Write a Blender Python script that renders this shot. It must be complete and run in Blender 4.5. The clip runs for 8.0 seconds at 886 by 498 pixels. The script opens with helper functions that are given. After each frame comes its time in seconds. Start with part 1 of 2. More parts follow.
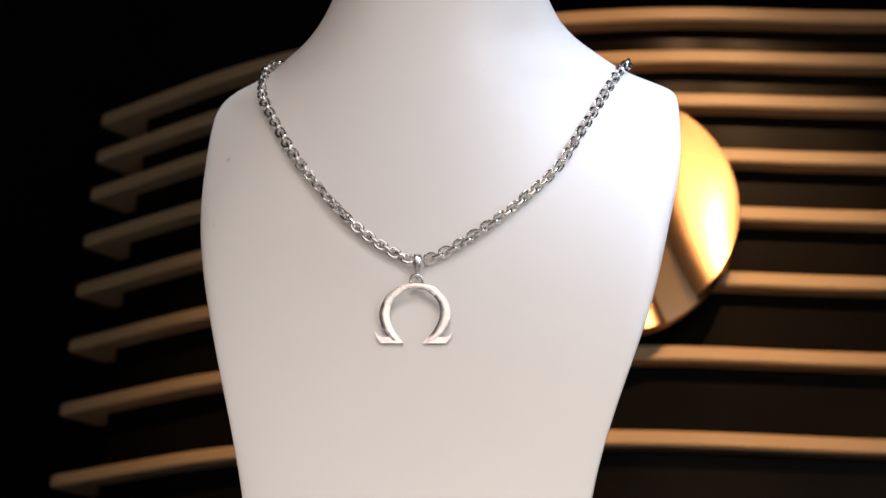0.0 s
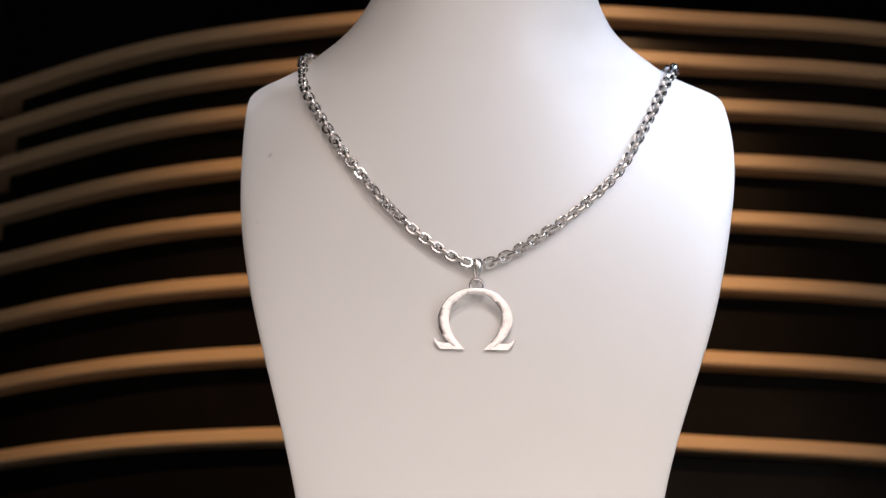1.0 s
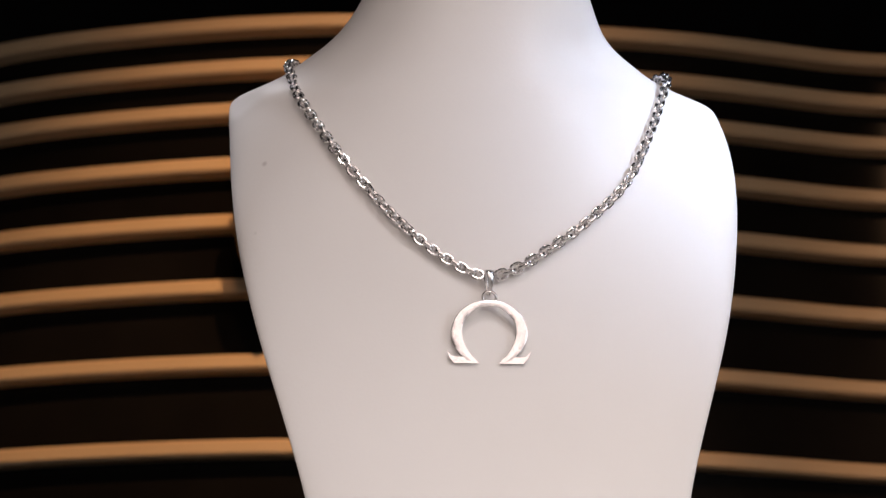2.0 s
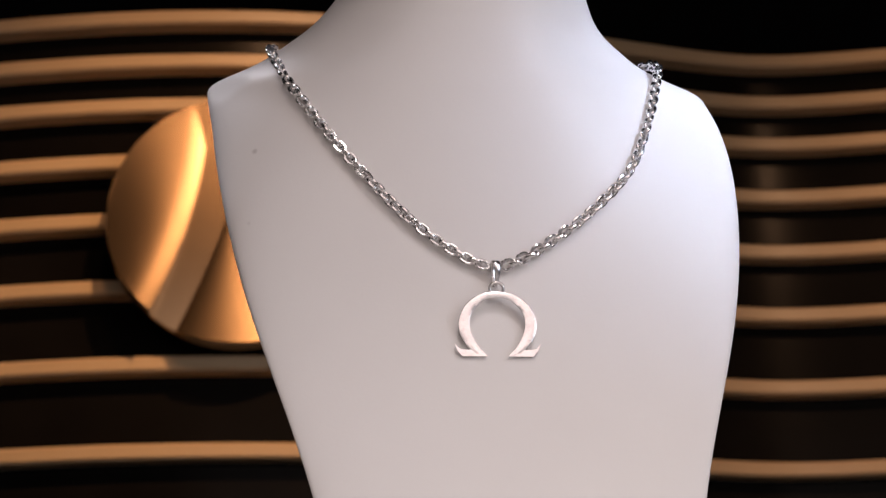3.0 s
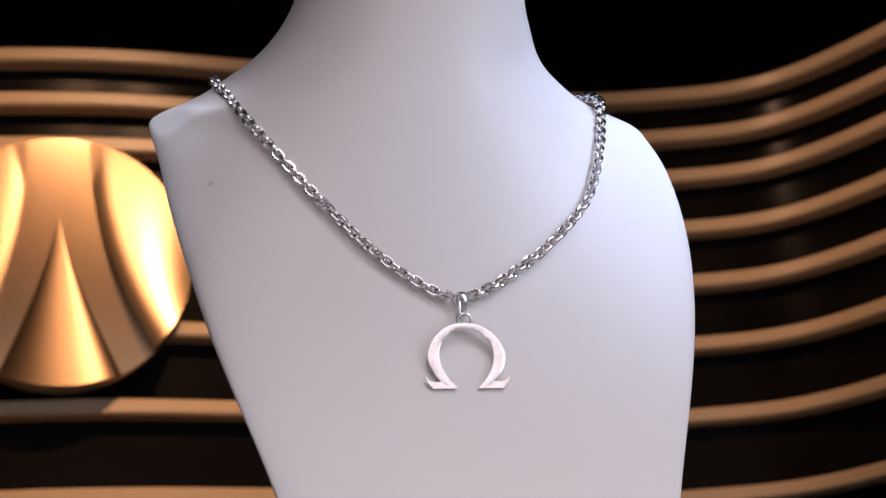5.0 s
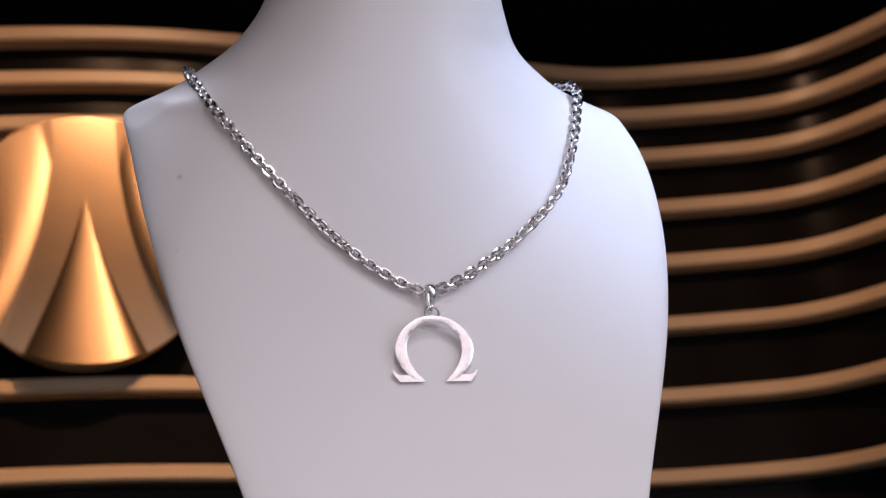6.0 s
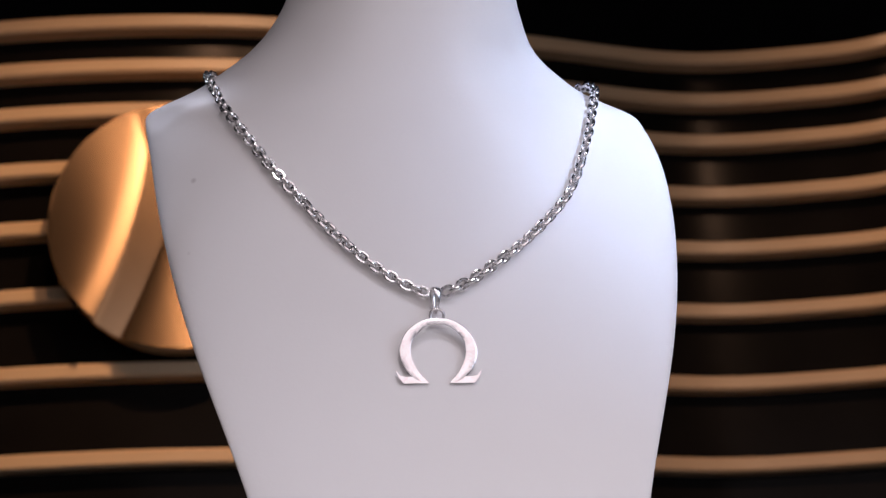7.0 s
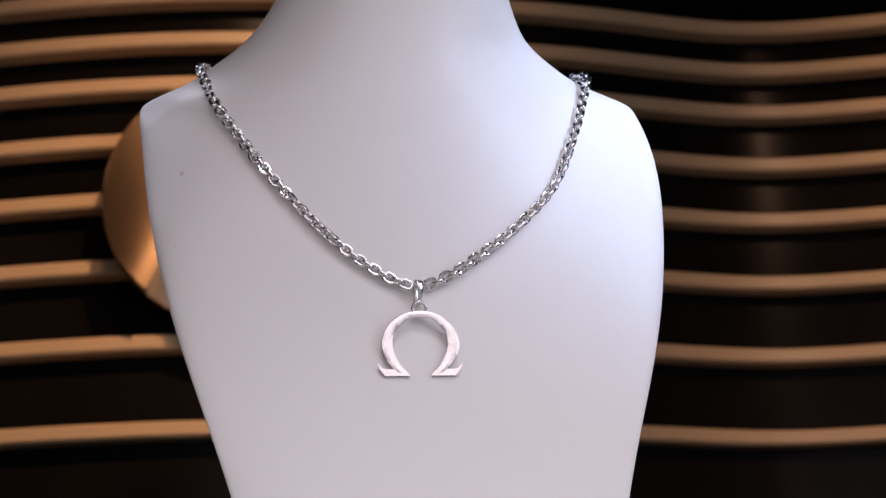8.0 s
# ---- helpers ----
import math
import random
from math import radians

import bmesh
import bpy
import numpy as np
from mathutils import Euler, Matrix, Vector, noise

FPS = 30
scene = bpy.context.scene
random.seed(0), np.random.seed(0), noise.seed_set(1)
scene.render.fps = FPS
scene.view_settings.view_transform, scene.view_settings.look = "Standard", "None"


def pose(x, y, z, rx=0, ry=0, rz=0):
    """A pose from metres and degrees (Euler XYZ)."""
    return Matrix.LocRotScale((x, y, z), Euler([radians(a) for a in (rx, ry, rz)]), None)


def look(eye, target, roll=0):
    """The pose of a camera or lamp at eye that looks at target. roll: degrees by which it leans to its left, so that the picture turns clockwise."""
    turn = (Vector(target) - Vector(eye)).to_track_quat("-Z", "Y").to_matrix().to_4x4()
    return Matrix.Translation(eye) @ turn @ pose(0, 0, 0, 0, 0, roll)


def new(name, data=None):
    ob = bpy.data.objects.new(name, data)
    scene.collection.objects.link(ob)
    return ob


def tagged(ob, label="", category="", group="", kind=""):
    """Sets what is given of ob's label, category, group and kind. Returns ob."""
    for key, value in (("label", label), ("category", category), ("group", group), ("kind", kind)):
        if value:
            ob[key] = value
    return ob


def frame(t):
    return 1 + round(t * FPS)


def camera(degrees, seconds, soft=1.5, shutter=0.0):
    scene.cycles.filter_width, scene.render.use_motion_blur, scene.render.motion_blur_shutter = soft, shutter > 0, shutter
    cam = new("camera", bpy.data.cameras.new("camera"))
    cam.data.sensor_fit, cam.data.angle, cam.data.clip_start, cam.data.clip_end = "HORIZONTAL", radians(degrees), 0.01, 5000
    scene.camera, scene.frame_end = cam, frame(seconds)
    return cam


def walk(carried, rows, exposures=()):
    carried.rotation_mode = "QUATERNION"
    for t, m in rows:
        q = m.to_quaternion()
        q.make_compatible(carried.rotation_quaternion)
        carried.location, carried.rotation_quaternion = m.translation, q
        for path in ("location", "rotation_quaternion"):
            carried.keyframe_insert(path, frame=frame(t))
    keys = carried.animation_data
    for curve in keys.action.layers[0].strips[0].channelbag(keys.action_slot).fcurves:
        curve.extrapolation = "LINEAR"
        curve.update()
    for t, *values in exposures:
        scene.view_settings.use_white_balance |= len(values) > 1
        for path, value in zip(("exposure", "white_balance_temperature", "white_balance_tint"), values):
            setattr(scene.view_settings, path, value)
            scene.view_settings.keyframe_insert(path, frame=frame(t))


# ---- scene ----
# ---------------------------------------------------------------- camera
cam = camera(26, 8.0, soft=1.3)
cam.data.dof.use_dof = True
cam.data.dof.focus_distance = 0.61
cam.data.dof.aperture_fstop = 30.0
PATH = [
    (0, look((0.1379, -0.6223, 1.0227), (0.0159, -0.0350, 1.0334), -0.26)),
    (0.5, look((0.1028, -0.6218, 1.0266), (0.0031, -0.0302, 1.0310), 0.58)),
    (1, look((0.0565, -0.6195, 1.0277), (-0.0088, -0.0231, 1.0349), 1.00)),
    (1.2, look((0.0390, -0.6162, 1.0276), (-0.0117, -0.0184, 1.0355), 1.07)),
    (2.3, look((-0.0343, -0.6004, 1.0259), (-0.0136, -0.0009, 1.0383), 0.74)),
    (2.5, look((-0.0463, -0.5929, 1.0231), (-0.0127, 0.0061, 1.0347), 0.72)),
    (3, look((-0.0730, -0.5858, 1.0221), (-0.0153, 0.0113, 1.0359), 0.53)),
    (3.5, look((-0.0962, -0.5847, 1.0248), (-0.0122, 0.0090, 1.0467), 0.55)),
    (4, look((-0.1149, -0.5799, 1.0222), (-0.0087, 0.0100, 1.0484), 0.04)),
    (4.5, look((-0.1330, -0.5746, 1.0200), (-0.0075, 0.0115, 1.0463), -0.39)),
    (4.7, look((-0.1338, -0.5725, 1.0190), (-0.0036, 0.0126, 1.0457), -0.37)),
    (5.8, look((-0.1170, -0.5713, 1.0245), (0.0074, 0.0153, 1.0449), -0.48)),
    (6, look((-0.1081, -0.5750, 1.0262), (0.0066, 0.0137, 1.0435), -0.51)),
    (6.5, look((-0.0857, -0.5821, 1.0285), (0.0056, 0.0107, 1.0436), -0.55)),
    (7, look((-0.0716, -0.5887, 1.0334), (0.0031, 0.0066, 1.0442), -0.35)),
    (7.5, look((-0.0597, -0.5929, 1.0414), (0.0042, 0.0037, 1.0431), -0.23)),
    (8, look((-0.0412, -0.5953, 1.0424), (0.0079, 0.0026, 1.0419), -0.34)),
]
walk(cam, PATH, [
    (0.0, 0.22, 6750, 11), (1.2, 0.2, 6700, 13), (2.5, 0.14, 6730, 16.5), (3.1, -0.04, 6580, 18), (4.5, -0.06, 6100, 19.5), (6.0, -0.07, 5970, 19.5), (6.5, -0.04, 5950, 19.5), (8.0, 0.0, 6010, 20),
])

# ---------------------------------------------------------------- light
world = bpy.data.worlds.new("world")
world.use_nodes = True
scene.world = world
world.node_tree.nodes["Background"].inputs[0].default_value = (0.5, 0.6, 0.8, 1)
world.node_tree.nodes["Background"].inputs[1].default_value = 0.001


def lamp(name, kind, eye, target, power, colour, size=0.1, angle=60, blend=0.5):
    data = bpy.data.lights.new(name, kind)
    data.energy, data.color = power, colour
    if kind == "AREA":
        data.shape, data.size = "DISK", size
    else:
        data.spot_size, data.spot_blend, data.shadow_soft_size = radians(angle), blend, size
    ob = new(name, data)
    ob.matrix_world = look(eye, target)
    return ob


lamp("key_spot", "SPOT", (0.84, -0.60, 1.98), (0.118, 0.05, 1.115), 190.0, (0.62, 0.76, 1.0), 0.07, 6.5, 1.0)
# Narrow unseen beam added only to brighten the flat left shoulder tip.
lamp("tip_fill_spot", "SPOT", (-0.6, 1.0, 2.4), (-0.116, 0.05, 1.085), 95.0, (0.88, 0.92, 1.0), 0.02, 3.6, 1.0)
lamp("display_spot", "SPOT", (0.12, -0.75, 2.6), (0.02, -0.09, 0.92), 39.0, (1.0, 0.92, 0.88), 0.16, 17, 1.0)
panel = lamp("soft_fill", "AREA", (0.40, -0.95, 1.68), (0.36, 0, 1.0), 5.4, (1.0, 0.865, 0.80), 1.75)
panel.data.shape, panel.data.size_y = "RECTANGLE", 0.85
# Unseen cool fill, added to brighten the bust's right side and the silver.
flank = lamp("soft_fill", "AREA", (1.8, -1.4, 1.6), (0.04, 0, 1.05), 1.0, (0.80, 0.90, 1.0), 1.2)
flank.data.spread = radians(50)
# Weak warm fill added on the left, unseen, to lift the bust's dark edge.
flank = lamp("soft_fill", "AREA", (-1.7, -1.0, 1.5), (-0.04, 0, 1.05), 0.18, (1.0, 0.90, 0.85), 1.2)
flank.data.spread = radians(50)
# Added downlight, unseen: brightens the floor and south wall for the silver to mirror.
bounce = lamp("bounce_fill", "AREA", (0.2, -1.7, 2.7), (0.2, -1.75, 0), 50.0, (1.0, 0.95, 0.92), 0.5)
bounce.data.spread = radians(90)
lamp("wall_spot", "SPOT", (0.42, 0.12, 2.66), (-0.21, 1.30, 0.80), 147.0, (1.0, 0.56, 0.265), 0.022, 28, 0.8)
lamp("wall_spot", "SPOT", (0.0, 0.04, 2.66), (-0.08, 1.44, 1.22), 34.0, (1.0, 0.53, 0.255), 0.03, 24, 1.0)
lamp("cross_spot", "SPOT", (-1.2, 0.6, 2.66), (0.78, 1.38, 1.22), 66.0, (1.0, 0.57, 0.30), 0.04, 16, 1.0)
lamp("side_spot", "SPOT", (1.0, -0.2, 2.66), (0.94, 1.12, 0.94), 128.0, (1.0, 0.57, 0.30), 0.05, 37, 1.0)

# ---------------------------------------------------------------- materials


def material(name):
    m = bpy.data.materials.new(name)
    m.use_nodes = True
    return m, m.node_tree, m.node_tree.nodes["Principled BSDF"]


def noise_tex(tree, scale, detail=4.0, rough=0.55, stretch=None):
    tex = tree.nodes.new("ShaderNodeTexNoise")
    tex.inputs["Scale"].default_value = scale
    tex.inputs["Detail"].default_value = detail
    tex.inputs["Roughness"].default_value = rough
    coord = tree.nodes.new("ShaderNodeTexCoord")
    if stretch:
        mapping = tree.nodes.new("ShaderNodeMapping")
        mapping.inputs["Scale"].default_value = stretch
        tree.links.new(coord.outputs["Object"], mapping.inputs["Vector"])
        tree.links.new(mapping.outputs["Vector"], tex.inputs["Vector"])
    else:
        tree.links.new(coord.outputs["Object"], tex.inputs["Vector"])
    return tex


def ramp(tree, source, a, b, ca, cb):
    node = tree.nodes.new("ShaderNodeValToRGB")
    node.color_ramp.elements[0].position, node.color_ramp.elements[1].position = a, b
    node.color_ramp.elements[0].color, node.color_ramp.elements[1].color = (*ca, 1), (*cb, 1)
    tree.links.new(source, node.inputs["Fac"])
    return node.outputs["Color"]


def surface(name, ca, cb, scale, rough, metal=0.0, grain=0.0, grain_scale=400.0, rough_to=None, stretch=None, coat=0.0, specular=0.5):
    """A surface whose colour wanders between ca and cb, with fine relief."""
    m, tree, shader = material(name)
    big = noise_tex(tree, scale, stretch=stretch)
    tree.links.new(ramp(tree, big.outputs["Fac"], 0.3, 0.7, ca, cb), shader.inputs["Base Color"])
    shader.inputs["Metallic"].default_value = metal
    shader.inputs["Roughness"].default_value = rough
    shader.inputs["Specular IOR Level"].default_value = specular
    shader.inputs["Coat Weight"].default_value = coat
    shader.inputs["Coat Roughness"].default_value = 0.12
    fine = noise_tex(tree, grain_scale, 3.0, 0.6, stretch)
    if rough_to is not None:
        r = rough_to
        tree.links.new(ramp(tree, fine.outputs["Fac"], 0.35, 0.65, (rough,) * 3, (r,) * 3), shader.inputs["Roughness"])
    if grain:
        bump = tree.nodes.new("ShaderNodeBump")
        bump.inputs["Strength"].default_value = grain
        bump.inputs["Distance"].default_value = 0.0006
        tree.links.new(fine.outputs["Fac"], bump.inputs["Height"])
        tree.links.new(bump.outputs["Normal"], shader.inputs["Normal"])
    return m


BUST = surface("white_resin", (0.80, 0.775, 0.755), (0.84, 0.82, 0.80), 9.0, 0.45, grain=0.05, grain_scale=900.0, rough_to=0.50, specular=0.5)
tree, shader = BUST.node_tree, BUST.node_tree.nodes["Principled BSDF"]
under = shader.inputs["Base Color"].links[0].from_socket
spot_at = tree.nodes.new("ShaderNodeTexCoord")
for speck, size in (((-0.0741, 0.0267, 1.0664), 0.0013), ((-0.0761, 0.0138, 1.0436), 0.0012), ((0.0745, 0.0209, 1.053), 0.0007)):
    far = tree.nodes.new("ShaderNodeVectorMath")
    far.operation = "DISTANCE"
    far.inputs[1].default_value = speck
    tree.links.new(spot_at.outputs["Object"], far.inputs[0])
    mask = tree.nodes.new("ShaderNodeMapRange")
    mask.inputs["From Min"].default_value, mask.inputs["From Max"].default_value = size * 0.3, size
    mask.inputs["To Min"].default_value, mask.inputs["To Max"].default_value = 0.38, 0.0
    tree.links.new(far.outputs["Value"], mask.inputs["Value"])
    mix = tree.nodes.new("ShaderNodeMix")
    mix.data_type = "RGBA"
    mix.inputs[7].default_value = (0.20, 0.15, 0.13, 1)
    tree.links.new(mask.outputs["Result"], mix.inputs[0])
    tree.links.new(under, mix.inputs[6])
    under = mix.outputs[2]
tree.links.new(under, shader.inputs["Base Color"])
SILVER = surface("polished_silver", (0.79, 0.77, 0.765), (0.90, 0.885, 0.88), 60.0, 0.19, metal=1.0, grain=0.05, grain_scale=1500.0, rough_to=0.28)
# The faint pinkish patches put mottled reflections into the colour.
MIRROR = surface("bright_silver", (0.84, 0.81, 0.82), (0.97, 0.96, 0.96), 220.0, 0.17, metal=1.0, grain=0.08, grain_scale=700.0, rough_to=0.27)
BRASS = surface("satin_brass", (0.50, 0.36, 0.212), (0.57, 0.415, 0.25), 5.0, 0.34, metal=0.0, grain=0.06, grain_scale=250.0, rough_to=0.42)
GOLD = surface("polished_brass", (0.36, 0.248, 0.146), (0.40, 0.278, 0.164), 3.0, 0.245, metal=0.9, grain=0.0, grain_scale=9.0, rough_to=0.265)
BLACK = surface("black_gloss_panel", (0.004, 0.0036, 0.0034), (0.008, 0.007, 0.0064), 6.0, 0.20, grain=0.03, rough_to=0.26, specular=0.06)
# Pale so that the counter throws light up onto the chain.
COUNTER = surface("pale_counter", (0.29, 0.275, 0.26), (0.36, 0.345, 0.33), 4.0, 0.4, rough_to=0.55)
# For floor and wall out of view; pale to give the silver bright reflections.
SHOP = surface("pale_floor_tile", (0.26, 0.25, 0.24), (0.34, 0.33, 0.32), 2.0, 0.5, grain=0.1, grain_scale=60.0)
ROOM = surface("dark_plaster", (0.004, 0.004, 0.005), (0.008, 0.008, 0.009), 2.0, 0.85, grain=0.2, grain_scale=90.0, specular=0.08)

# ---------------------------------------------------------------- mesh helpers


def part(name, bm, mat, parent=None, label="", smooth=True, sharp=40):
    """Links a bmesh as one mesh object under a thing or under a part."""
    mesh = bpy.data.meshes.new(name)
    bmesh.ops.recalc_face_normals(bm, faces=bm.faces)
    bm.to_mesh(mesh)
    bm.free()
    mesh.materials.append(mat)
    for p in mesh.polygons:
        p.use_smooth = smooth
    if smooth:
        mesh.set_sharp_from_angle(angle=radians(sharp))
    ob = new(name, mesh)
    if parent:
        ob.parent = parent
    if label:
        tagged(ob, label)
    return ob


def box(lo, hi, bevel=0.0, segments=2):
    bm = bmesh.new()
    bmesh.ops.create_cube(bm, size=1)
    for v in bm.verts:
        v.co = Vector([lo[i] + (v.co[i] + 0.5) * (hi[i] - lo[i]) for i in range(3)])
    if bevel:
        bmesh.ops.bevel(bm, geom=bm.edges[:], offset=bevel, segments=segments, affect="EDGES", profile=0.5)
    return bm


def natural_spline(xs, ys):
    """A natural cubic through the knots, as a function; straight on beyond the ends."""
    xs, ys = np.array(xs, float), np.array(ys, float)
    n, h = len(xs), np.diff(xs)
    a, b = np.eye(n), np.zeros(n)
    for i in range(1, n - 1):
        a[i, i - 1 : i + 2] = h[i - 1], 2 * (h[i - 1] + h[i]), h[i]
        b[i] = 6 * ((ys[i + 1] - ys[i]) / h[i] - (ys[i] - ys[i - 1]) / h[i - 1])
    m = np.linalg.solve(a, b)

    def value(x):
        i = min(max(int(np.searchsorted(xs, x)) - 1, 0), n - 2)
        u, v = xs[i + 1] - x, x - xs[i]
        return float((m[i] * u**3 + m[i + 1] * v**3) / (6 * h[i]) + (ys[i] / h[i] - m[i] * h[i] / 6) * u + (ys[i + 1] / h[i] - m[i + 1] * h[i] / 6) * v)

    return value


def loft(bm, rings, closed=True, caps=True):
    """Skins rings of points, each a closed loop."""
    made = [[bm.verts.new(p) for p in ring] for ring in rings]
    n = len(made[0])
    for a, b in zip(made, made[1:]):
        for i in range(n if closed else n - 1):
            k = (i + 1) % n
            bm.faces.new((a[i], a[k], b[k], b[i]))
    if caps:
        bm.faces.new(made[0])
        bm.faces.new(made[-1])
    return made


# ---------------------------------------------------------------- room
TOP = 0.90          # counter top
Z0 = 1.03           # height of the pendant's bail
floor = tagged(part("floor", box((-3, -2.6, -0.1), (3, 2.6, 0)), SHOP, smooth=False), "pale plain floor", "floor", kind="structure")
ceiling = tagged(part("ceiling", box((-3, -2.6, 2.8), (3, 2.6, 2.9)), ROOM, smooth=False), "dark plain ceiling", "ceiling", kind="structure")
for nm, lo, hi in (("wall_north", (-3, 2.6, 0), (3, 2.7, 2.8)), ("wall_south", (-3, -2.7, 0), (3, -2.6, 2.8)),
                   ("wall_west", (-3.1, -2.6, 0), (-3, 2.6, 2.8)), ("wall_east", (3, -2.6, 0), (3.1, 2.6, 2.8))):
    pale = nm in ("wall_south",)
    tagged(part(nm, box(lo, hi), SHOP if pale else ROOM, smooth=False), "pale plain shop wall" if pale else "dark plain room wall", "wall", kind="structure")

# Added support, out of view; its pale top also serves as a reflector.
counter = tagged(new("counter"), "plain pale counter added out of view under the bust, bouncing light up", "counter")
part("countertop", box((-0.6, -0.28, TOP - 0.04), (0.6, 0.24, TOP), 0.004), COUNTER, counter)
part("body", box((-0.57, -0.25, 0.0), (0.57, 0.21, TOP - 0.04), 0.003), COUNTER, counter)

# ---------------------------------------------------------------- ribbed wall behind
LEAN = radians(18.2)
PLAN = natural_spline([-90, -72, -60, -48, -36, -24, -12, 0, 12, 24, 36, 48, 60, 72, 84, 96],
                      [160, 149, 141.5, 135.6, 131.9, 129.3, 128.0, 128.2, 129.8, 131.2, 133.9, 136.1, 134.2, 127.1, 104.6, 85])
RIB_Z = [71.69, 66.66, 61.65, 55.43, 49.04, 41.89, 33.83, 25.0]


def on_wall(x, y, z):
    """A point of the leaning wall, from centimetres along, away and up its slope."""
    return Vector((x / 100, (y * math.cos(LEAN) + z * math.sin(LEAN)) / 100, Z0 + (z * math.cos(LEAN) - y * math.sin(LEAN)) / 100))


def swept(x0, x1, section, step=1.5, nose=0.0):
    """Sweeps a section (away, up) in centimetres along the wall's plan; nose: length of a rounded start."""
    bm = bmesh.new()
    n = max(2, int((x1 - x0) / step))
    rings = []
    deep = max(a for a, z in section)
    middle = sum(z for a, z in section) / len(section)
    stations = [x0 + nose * q for q in (0.0, 0.06, 0.2, 0.45, 0.7)] if nose else []
    for x in stations + [x0 + nose + (x1 - x0 - nose) * i / n for i in range(n + 1)]:
        q = min(1.0, (x - x0) / nose) if nose else 1.0
        full = max(0.12, math.sqrt(1 - (1 - q) ** 2))
        e = 0.05
        t = Vector((1, (PLAN(x + e) - PLAN(x - e)) / (2 * e)))
        t.normalize()
        nx, ny = -t.y, t.x
        shaped = [(deep - (deep - a) * (0.45 + 0.55 * full), middle + (z - middle) * full) for a, z in section]
        rings.append([on_wall(x + nx * a, PLAN(x) + ny * a, z) for a, z in shaped])
    loft(bm, rings)
    return bm


ribbed_wall = tagged(new("wall_ribbed"), "black gloss wall with curved horizontal brass ribs, leaning back", "wall", kind="structure")
RIB_H, RIB_D = 1.6, 6.0
ENDS = [-79.5, -79.6, -79.8, -80.0, -80.2, -80.3, -80.4, -80.5]
for k, z in enumerate(RIB_Z):
    h = RIB_H / 2
    c = 0.25
    part("rib", swept(ENDS[k], 92, [(c, z - h), (0, z - h + c), (0, z + h - c), (c, z + h), (RIB_D, z + h), (RIB_D, z - h)], nose=1.6), BRASS, ribbed_wall)
for k in range(len(RIB_Z)):
    top = RIB_Z[k] - RIB_H / 2
    low = RIB_Z[k + 1] + RIB_H / 2 if k + 1 < len(RIB_Z) else -64
    part("panel", swept(ENDS[k] + 6.8, 92, [(2.4, low), (2.4, top), (4.4, top), (4.4, low)]), BLACK, ribbed_wall)

# ---------------------------------------------------------------- medallion


R, CX, CY, CZ = 13.0, -9.3, 125.0, 47.7   # centimetres on the wall


def medal(x, h, y):
    """A point of the medallion, from radii across, out of its plane and up."""
    return on_wall(CX + R * x, CY - R * (h + 0.042 * y), CZ + R * y)


def inner_edge(y, side):
    return 0.235 + (0.172 if side > 0 else 0.145) * max(0.0, 0.92 - y) ** 2


medallion = tagged(new("brass_medallion"), "round satin brass medallion with swelling fan relief on the ribbed wall", "wall ornament")
bm = bmesh.new()
circle = [(math.cos(2 * math.pi * j / 160), math.sin(2 * math.pi * j / 160)) for j in range(160)]
loft(bm, [[medal(x * s, h, y * s) for x, y in circle] for s, h in ((0.985, -0.09), (1.0, -0.08), (1.0, -0.012), (0.992, 0.0), (0.97, 0.002))])
part("plate", bm, GOLD, medallion)


def lobe(side):
    """One swelling side of the relief: a sheer inner edge, a crest close to it, then a round fall, cut off by the rim."""
    bm = bmesh.new()
    rows = []
    foot = -0.6
    while inner_edge(foot - 0.002, side) + 0.01 < math.sqrt(1 - (foot - 0.002) ** 2) * 0.998:
        foot -= 0.002
    for i in range(91):
        y = 0.966 + (foot - 0.966) * i / 90
        e, out = inner_edge(y, side), math.sqrt(1 - y * y) * 0.996
        swell = 0.03 + 0.97 * min(1.0, max(0.0, (0.97 - y) / 1.75)) ** 1.5
        row = [medal(side * (e + 0.006), -0.02, y)]
        for j in range(41):
            d = (out - e) * j / 40
            up = 0.16 * swell * (1 - ((d - 0.15) / 0.52) ** 2) if d > 0.15 else 0.16 * swell - 0.75 * (0.15 - d) ** 2
            row.append(medal(side * (e + d), max(0.004, up), y))
        row.append(medal(side * out, -0.02, y))
        rows.append([bm.verts.new(p) for p in row])
    for a, c in zip(rows, rows[1:]):
        for j in range(len(a) - 1):
            bm.faces.new((a[j], a[j + 1], c[j + 1], c[j]))
    return bm


part("lobe", lobe(1), GOLD, medallion)
part("lobe", lobe(-1), GOLD, medallion)
bm = bmesh.new()
rows = []
for i in range(1, 41):
    s = i / 40
    row = []
    for j in range(33):
        x = -0.455 * math.cos(math.pi * j / 32)
        y = -math.sqrt(1 - x * x) * 0.996
        row.append(medal(x * s**1.35, 0.11 * s**1.6 * math.sin(math.pi * j / 32) ** 0.9 + 0.002, 0.40 + (y - 0.40) * s))
    rows.append([bm.verts.new(p) for p in row])
rows.append([bm.verts.new(medal(-0.455 * math.cos(math.pi * j / 32), -0.01, -math.sqrt(1 - (0.455 * math.cos(math.pi * j / 32)) ** 2) * 0.997)) for j in range(33)])
tip = bm.verts.new(medal(0, 0.002, 0.40))
for j in range(32):
    bm.faces.new((tip, rows[0][j], rows[0][j + 1]))
for a, c in zip(rows, rows[1:]):
    for j in range(32):
        bm.faces.new((a[j], a[j + 1], c[j + 1], c[j]))
part("cone", bm, GOLD, medallion)
bm = bmesh.new()
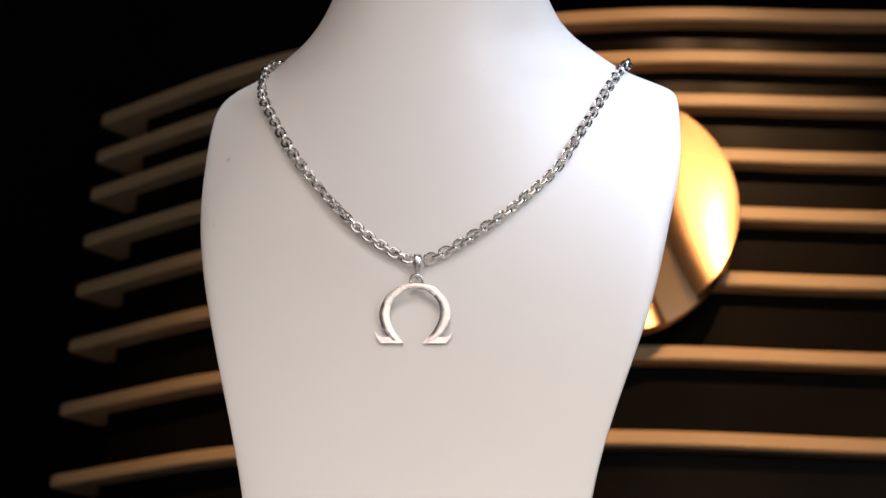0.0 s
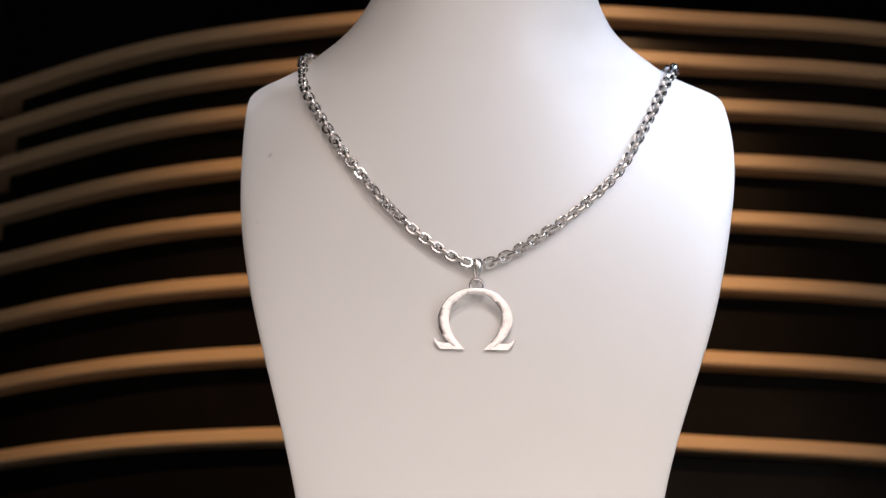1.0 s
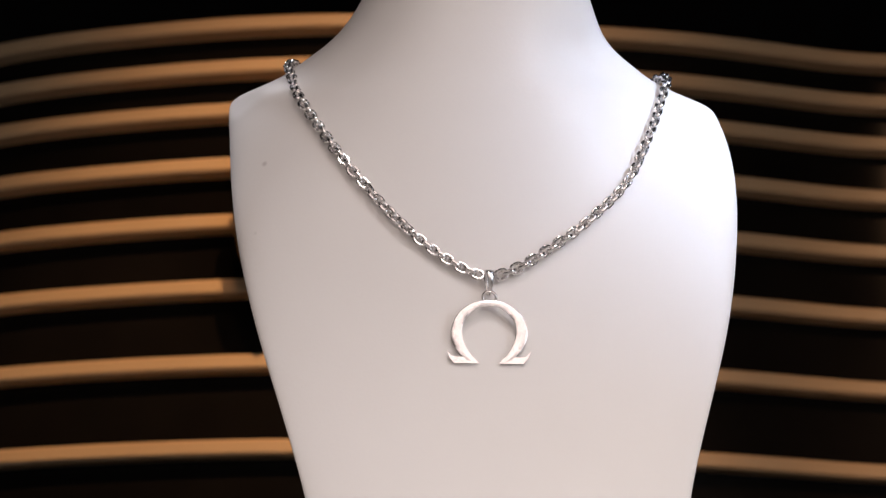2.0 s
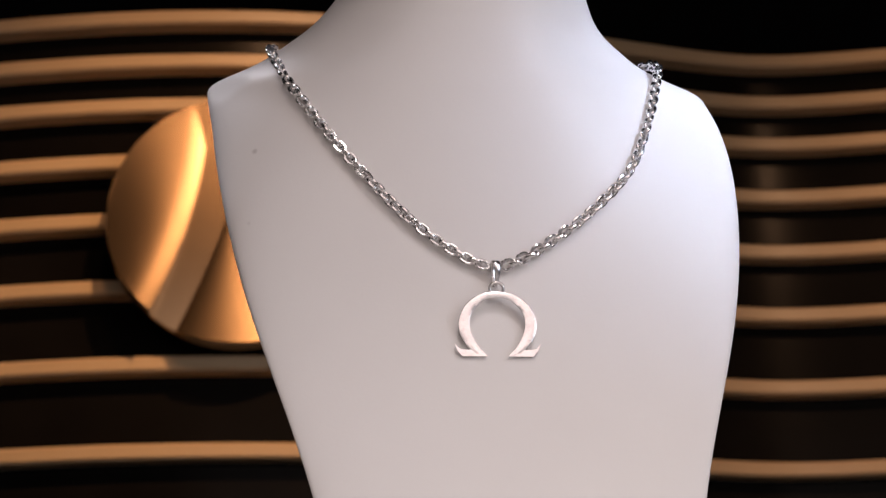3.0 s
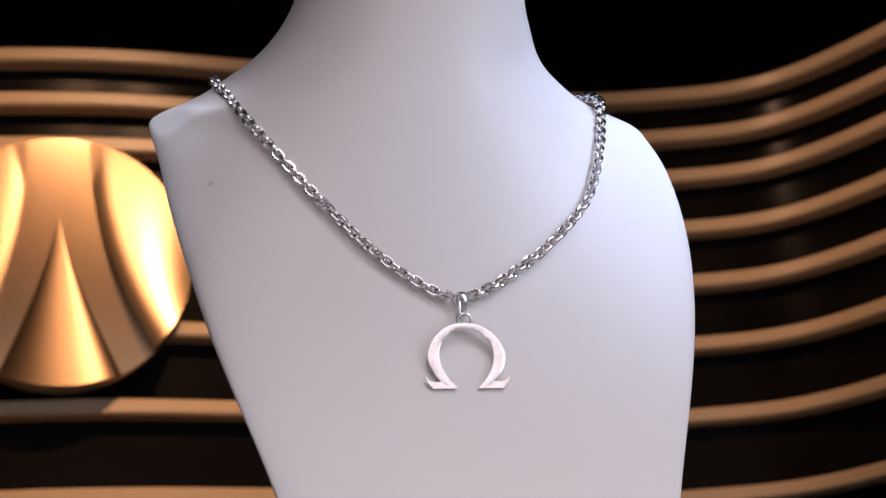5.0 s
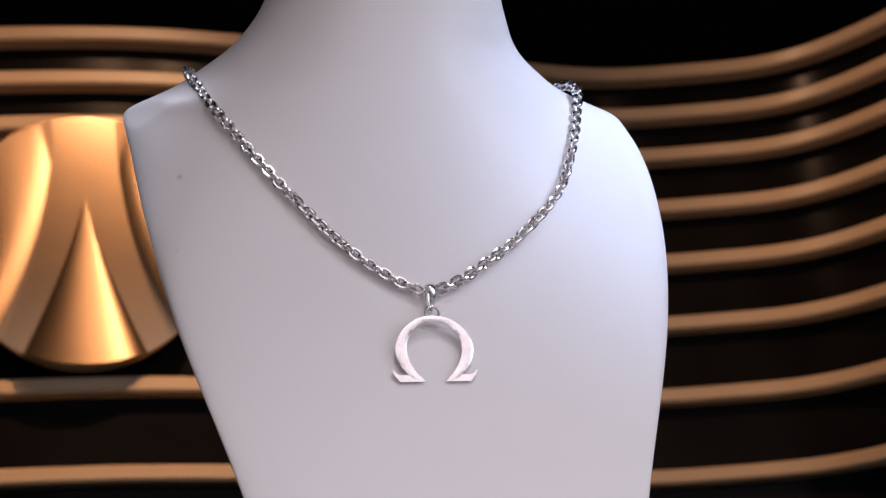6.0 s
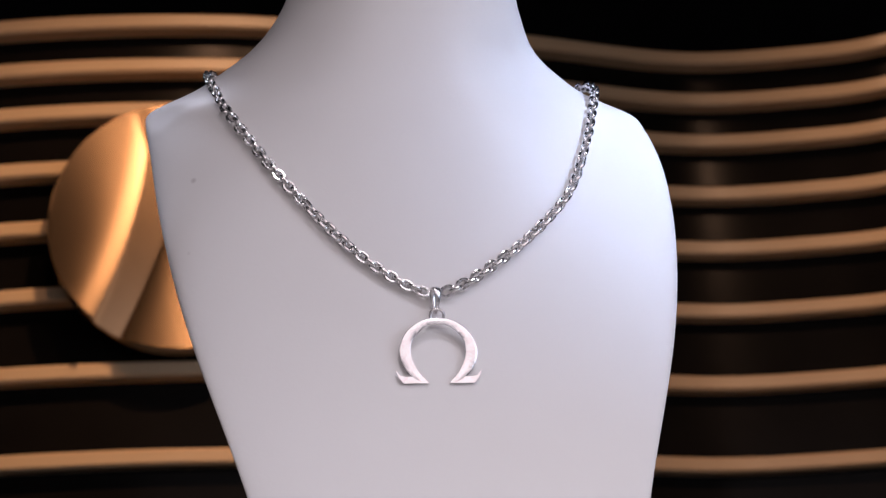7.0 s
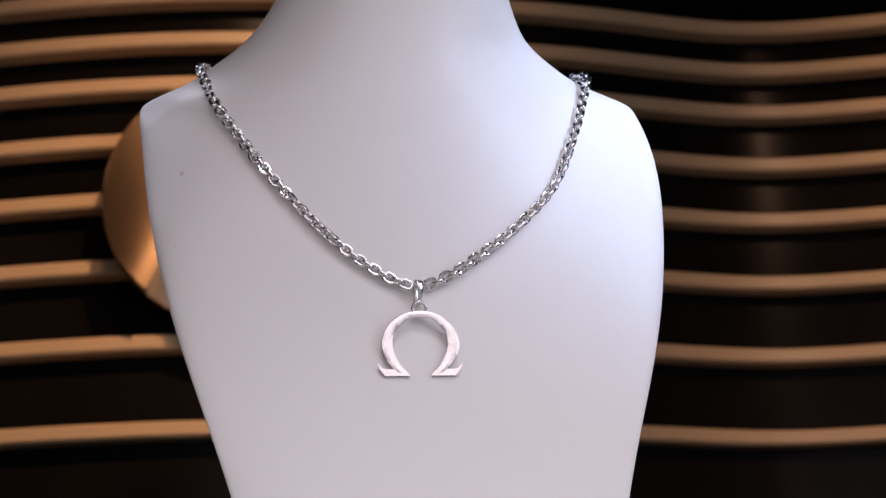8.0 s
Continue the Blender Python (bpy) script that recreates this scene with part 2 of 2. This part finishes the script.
loft(bm, [[on_wall(CX + 2 * math.cos(i * math.pi / 8), y, CZ + 2 * math.sin(i * math.pi / 8)) for i in range(16)] for y in (CY + 1.0, 129.3)])
part("standoff", bm, BLACK, medallion)

# ---------------------------------------------------------------- bust
# Outline curves of the bust, each over the height; in centimetres about the bail:
# half width, front, side seam, depth behind the seam, middle.
HALF = natural_spline([-13, -10, -7.4, -4.2, -1.5, 1.5, 3.5, 5, 5.8, 6.2, 6.5, 6.75, 7.1, 7.5, 8, 8.7, 9.8, 11.2, 13, 22],
    [4.33, 5.27, 5.76, 6.68, 7.57, 8.25, 8.53, 8.58, 8.56, 8.34, 7.75, 7.18, 6.5, 5.92, 5.22, 4.5, 3.86, 3.56, 3.5, 3.5])
FRONT = natural_spline([-13, -10, -4.2, -1.5, 1.5, 5, 8, 11.2, 22],
    [-4.75, -3.68, -1.25, -0.12, 0.88, 1.87, 2.44, 2.58, 2.58])
SEAM = natural_spline([-13, -7.4, -4.2, -1.5, 1.5, 3.5, 5, 5.8, 6.5, 7.1, 8, 9.8, 11.2, 22],
    [-3.84, -2.18, -0.85, 0.58, 2.35, 4.1, 5.55, 6.6, 7.18, 7.24, 6.98, 6.44, 6.3, 6.25])
BACK = natural_spline([-13, -4.2, 1.5, 5, 6.2, 7.1, 8, 9.8, 11.2, 22],
    [3.0, 3.4, 3.2, 3.3, 3.4, 3.0, 2.2, 1.75, 1.7, 1.7])
MID = natural_spline([-13, -10, -7.4, -1.5, 1.5, 5, 6.5, 8.0, 11.2, 22],
    [0.44, 0.46, 0.32, 0.09, -0.06, -0.34, -0.6, -0.64, -0.42, -0.40])


def smooth_step(z, a, b):
    q = min(1.0, max(0.0, (z - a) / (b - a)))
    return q * q * (3 - 2 * q)


# how square the front is towards its two sides, over the height
SQUARE = (natural_spline([-13, 0, 1.5, 3.6, 6, 9, 22], [2.6, 2.65, 2.6, 2.25, 1.85, 2.0, 2.1]),
          natural_spline([-13, 0, 1.5, 3, 5.2, 7, 9, 22], [2.5, 2.35, 2.15, 1.8, 1.45, 1.5, 1.9, 2.1]))


def bulge(u, z, right):
    """Depth of the front at a share of the half width, from 1 in the middle to 0 at the seam."""
    n = 2.2 + (SQUARE[right](z) - 2.2) * smooth_step(u, 0.1, 0.7)
    return (1 - u**n) ** (1 / n)


def front_of(x, z):
    """How far away the bust's front lies at a place across and up, in centimetres."""
    u = min(1.0, abs(x - MID(z)) / HALF(z))
    return SEAM(z) - (SEAM(z) - FRONT(z)) * bulge(u, z, x > MID(z))


def settle(p):
    """Cuts one shoulder tip off flat, with a crisp edge towards the chest."""
    if p.x > -6:
        return p
    flat = Vector((-0.66, -0.38, 0.64)).normalized()
    high = flat.dot(p - Vector((-7.92, 5.6, 6.49)))
    return p - flat * (0.5 * (high + math.sqrt(high * high + 0.0008)))


def bust_ring(z, shrink=0.0):
    pts = []
    w, f, s, b = HALF(z) - shrink, FRONT(z) + shrink, SEAM(z), BACK(z) - shrink
    for i in range(192):
        a = 2 * math.pi * i / 192
        ca, sa = math.cos(a), math.sin(a)
        x = ca * w + MID(z)
        y = s - (s - f) * bulge(min(1.0, abs(ca)), z, ca > 0) if sa < 0 else s + b * sa
        if ca > 0:
            x -= 0.25 * (y - s) * ca * smooth_step(z, 7.4, 9.4)
        p = settle(Vector((x, y, z)))
        pts.append(Vector((p.x / 100, p.y / 100, Z0 + p.z / 100)))
    return pts


levels = [(-13.0, 0.25), (-12.85, 0.06)] + [(-12.7 + 0.3 * i, 0.0) for i in range(60)]
z = levels[-1][0]
while z < 8.6:
    z += 0.12
    levels.append((z, 0.0))
while z < 17.0:
    z += 0.3
    levels.append((z, 0.0))
levels += [(z + 0.2, 0.1), (z + 0.35, 0.35), (z + 0.42, 0.8)]
bm = bmesh.new()
loft(bm, [bust_ring(z, s) for z, s in levels])
bust = tagged(part("jewellery_bust", bm, BUST), "smooth white resin necklace bust standing on the counter", "jewellery bust")

# ---------------------------------------------------------------- necklace
necklace = tagged(new("necklace"), "polished silver cable chain with omega letter pendant on the bust", "necklace")


def link_mesh():
    """An oval link of round wire, in metres, long along x, flat in the xy plane."""
    bm = bmesh.new()
    half, r, wire = 0.00056, 0.00144, 0.00062
    path = []
    for side in (1, -1):
        for i in range(9):
            a = -math.pi / 2 + math.pi * i / 8
            p = Vector((side * half + side * math.cos(a) * r, side * math.sin(a) * r * 1.0, 0))
            path.append((p, Vector((side * math.cos(a), side * math.sin(a), 0))))
    rings = []
    for p, o in path:
        rings.append([p + o * (math.cos(b) * wire) + Vector((0, 0, math.sin(b) * wire)) for b in [2 * math.pi * (j + 0.5) / 8 for j in range(8)]])
    rings.append(rings[0])
    made = [[bm.verts.new(q) for q in ring] for ring in rings[:-1]]
    for i in range(len(made)):
        a, b = made[i], made[(i + 1) % len(made)]
        for j in range(8):
            bm.faces.new((a[j], a[(j + 1) % 8], b[(j + 1) % 8], b[j]))
    return bm


def catmull(points, per=24):
    pts = [Vector(p) for p in points]
    pts = [2 * pts[0] - pts[1]] + pts + [2 * pts[-1] - pts[-2]]
    out = []
    for i in range(1, len(pts) - 2):
        a, b, c, d = pts[i - 1 : i + 3]
        for j in range(per):
            t = j / per
            out.append(0.5 * (2 * b + (c - a) * t + (2 * a - 5 * b + 4 * c - d) * t * t + (3 * b - a - 3 * c + d) * t**3))
    out.append(pts[-2])
    return out


def chain_side(front, back):
    """Points of one side of the chain, from the bail, over the front, over the ridge and behind the neck."""
    pts = [Vector((x, front_of(x, z) - 0.2, z)) for x, z in front] + [Vector(p) for p in back]
    return catmull(pts)


LEFT = chain_side([(-0.28, 0.05), (-0.91, 0.31), (-2.01, 1.01), (-3.2, 2.05), (-4.68, 3.68), (-5.8, 5.15), (-6.38, 6.0)],
                  [(-6.72, 4.75, 6.75), (-6.93, 5.85, 7.25), (-6.8, 7.3, 7.5), (-6.2, 9.2, 7.0), (-5.0, 10.2, 6.5), (-2.8, 10.7, 6.4), (0, 10.75, 6.4)])
RIGHT = chain_side([(0.28, 0.05), (1.05, 0.39), (2.08, 1.05), (3.08, 1.8), (4.4, 3.08), (5.1, 4.35), (5.5, 5.2), (5.85, 6.05)],
                   [(6.12, 5.3, 6.68), (6.28, 6.3, 7.03), (6.15, 7.5, 7.22), (5.5, 9.2, 6.9), (4.2, 10.2, 6.5), (2.4, 10.7, 6.4), (0, 10.75, 6.4)])

link = None
PITCH = 0.272
for side in (LEFT, RIGHT):
    run, want, flat = 0.0, PITCH * 0.4, 0
    for a, b in zip(side, side[1:]):
        seg = (b - a).length
        while run + seg > want:
            p = a.lerp(b, (want - run) / seg)
            along = (b - a).normalized()
            inward = (Vector((-0.4, 6.5, p.z - 2.5)) - p)
            inward -= along * inward.dot(along)
            if p.y < 4.6 and p.z < 6.5:
                e = 0.05
                inward = Vector((-(front_of(p.x + e, p.z) - front_of(p.x - e, p.z)) / (2 * e), 1, -(front_of(p.x, p.z + e) - front_of(p.x, p.z - e)) / (2 * e)))
                inward -= along * inward.dot(along)
            turn = min(1.0, max(0.0, want - 4.0) / 4.0)
            up = -inward.normalized()
            out = Vector((0, -1, 0.3))
            out = (out - along * out.dot(along)).normalized()
            up = (up * (1 - turn) + out * turn).normalized()
            lean = 6 + 34 * smooth_step(want, 2.3, 3.2) * (1 - smooth_step(want, 4.2, 5.2)) + 20 * smooth_step(want, 8.0, 10.0)
            tilt = radians((lean if side is LEFT else 24 + 18 * smooth_step(want, 1.5, 4.0)) + random.uniform(-8, 8)) + (math.pi / 2 if flat else 0)
            m = Matrix((along, up.cross(along), up)).transposed().to_4x4() @ Matrix.Rotation(tilt, 4, "X")
            m.translation = Vector((p.x / 100, p.y / 100, Z0 + p.z / 100))
            if link is None:
                link = part("link", link_mesh(), SILVER, necklace)
                ob = link
            else:
                ob = new("link", link.data)
                ob.parent = necklace
            ob.matrix_world = m
            flat, want = 1 - flat, want + PITCH
        run += seg

# pendant: open ring on two feet; stations in hundredths of a centimetre from the crown
SC = 1 / 54.0
STROKE = [((0, 0), (0, 11)), ((-22, 3), (-19, 14)), ((-40, 12), (-34, 26)), ((-55, 27), (-43, 39)), ((-64, 48), (-46, 53)),
          ((-64, 66), (-44, 69)), ((-57, 84), (-36, 87)), ((-47, 97), (-26, 100)), ((-40, 104), (-17, 110))]


def pendant_point(x, y, d):
    """Across, down from the crown (drawing units) and out of the plane (centimetres), to metres; the feet rest on the bust."""
    crown, foot = (-0.22, -0.72), (min(front_of(-1.0, -2.75), front_of(1.0, -2.75)) - 0.07, -2.75)
    run = Vector((foot[0] - crown[0], foot[1] - crown[1])).normalized()
    down = y * SC
    return Vector((x * SC / 100, (crown[0] + run.x * down + d * run.y) / 100, Z0 + (crown[1] + run.y * down - d * run.x) / 100))


def stroke_rings(side):
    outer = catmull([(a[0] * side, a[1], 0) for a, b in STROKE], 6)
    inner = catmull([(b[0] * side, b[1], 0) for a, b in STROKE], 6)
    rings = []
    for o, i in zip(outer, inner):
        rings.append([pendant_point(*o.lerp(i, u).xy, d) for u, d in
                      ((0.03, -0.02), (0.0, 0.0), (0.0, 0.042), (0.05, 0.048), (0.43, 0.062), (0.47, 0.062), (0.95, 0.047), (1.0, 0.042), (1.0, 0.0), (0.97, -0.02))])
    return rings


bm = bmesh.new()
loft(bm, stroke_rings(1))
loft(bm, stroke_rings(-1))
for side in (1, -1):
    foot = [(-40, 99), (-56, 99), (-64, 97), (-71, 89), (-67, 100), (-59, 110), (-17, 110), (-26, 100)]
    front = [bm.verts.new(pendant_point(x * side, y, 0.05)) for x, y in foot]
    rear = [bm.verts.new(pendant_point(x * side, y, -0.015)) for x, y in foot]
    bm.faces.new(front)
    bm.faces.new(rear)
    for i in range(len(foot)):
        k = (i + 1) % len(foot)
        bm.faces.new((front[i], front[k], rear[k], rear[i]))
pendant = part("pendant", bm, MIRROR, necklace, "polished silver pendant shaped like the letter omega", sharp=14)


def torus(centre, axis_a, axis_b, ra, rb, wire, n=28, m=10, width=1.0):
    bm = bmesh.new()
    nrm = axis_a.cross(axis_b).normalized()
    made = []
    for i in range(n):
        t = 2 * math.pi * i / n
        p = centre + axis_a * (ra * math.cos(t)) + axis_b * (rb * math.sin(t))
        o = (axis_a * math.cos(t) + axis_b * math.sin(t)).normalized()
        made.append([bm.verts.new(p + o * (wire * math.cos(2 * math.pi * j / m)) + nrm * (wire * width * math.sin(2 * math.pi * j / m))) for j in range(m)])
    for i in range(n):
        a, b = made[i], made[(i + 1) % n]
        for j in range(m):
            bm.faces.new((a[j], a[(j + 1) % m], b[(j + 1) % m], b[j]))
    return bm


X, Y, Z = Vector((1, 0, 0)), Vector((0, 1, 0)), Vector((0, 0, 1))
part("pendant_loop", torus(Vector((0, -0.0019, Z0 - 0.0064)), X, Z, 0.0021, 0.0019, 0.0005), SILVER, necklace)


def bail_mesh():
    """A loop of flat band round the chain, wide above and narrow at its foot."""
    bm = bmesh.new()
    made = []
    for i in range(36):
        t = 2 * math.pi * i / 36
        up = math.cos(t)
        back = Vector((-0.34, 0.94, 0))
        c = back * (0.0002 + 0.0022 * math.sin(t) * (0.7 + 0.3 * up)) + Vector((0, 0, Z0 - 0.0019 + 0.0041 * up))
        o = (back * math.sin(t) + Z * up).normalized()
        w = 0.0007 + 0.0007 * max(0.0, (up + 0.6) / 1.6)
        th = 0.00042
        made.append([bm.verts.new(c + o * (th * math.cos(a)) + Vector((0.94, 0.34, 0)) * (w * math.sin(a))) for a in [2 * math.pi * j / 12 for j in range(12)]])
    for i in range(36):
        a, c = made[i], made[(i + 1) % 36]
        for j in range(12):
            bm.faces.new((a[j], a[(j + 1) % 12], c[(j + 1) % 12], c[j]))
    return bm


part("bail", bail_mesh(), SILVER, necklace)
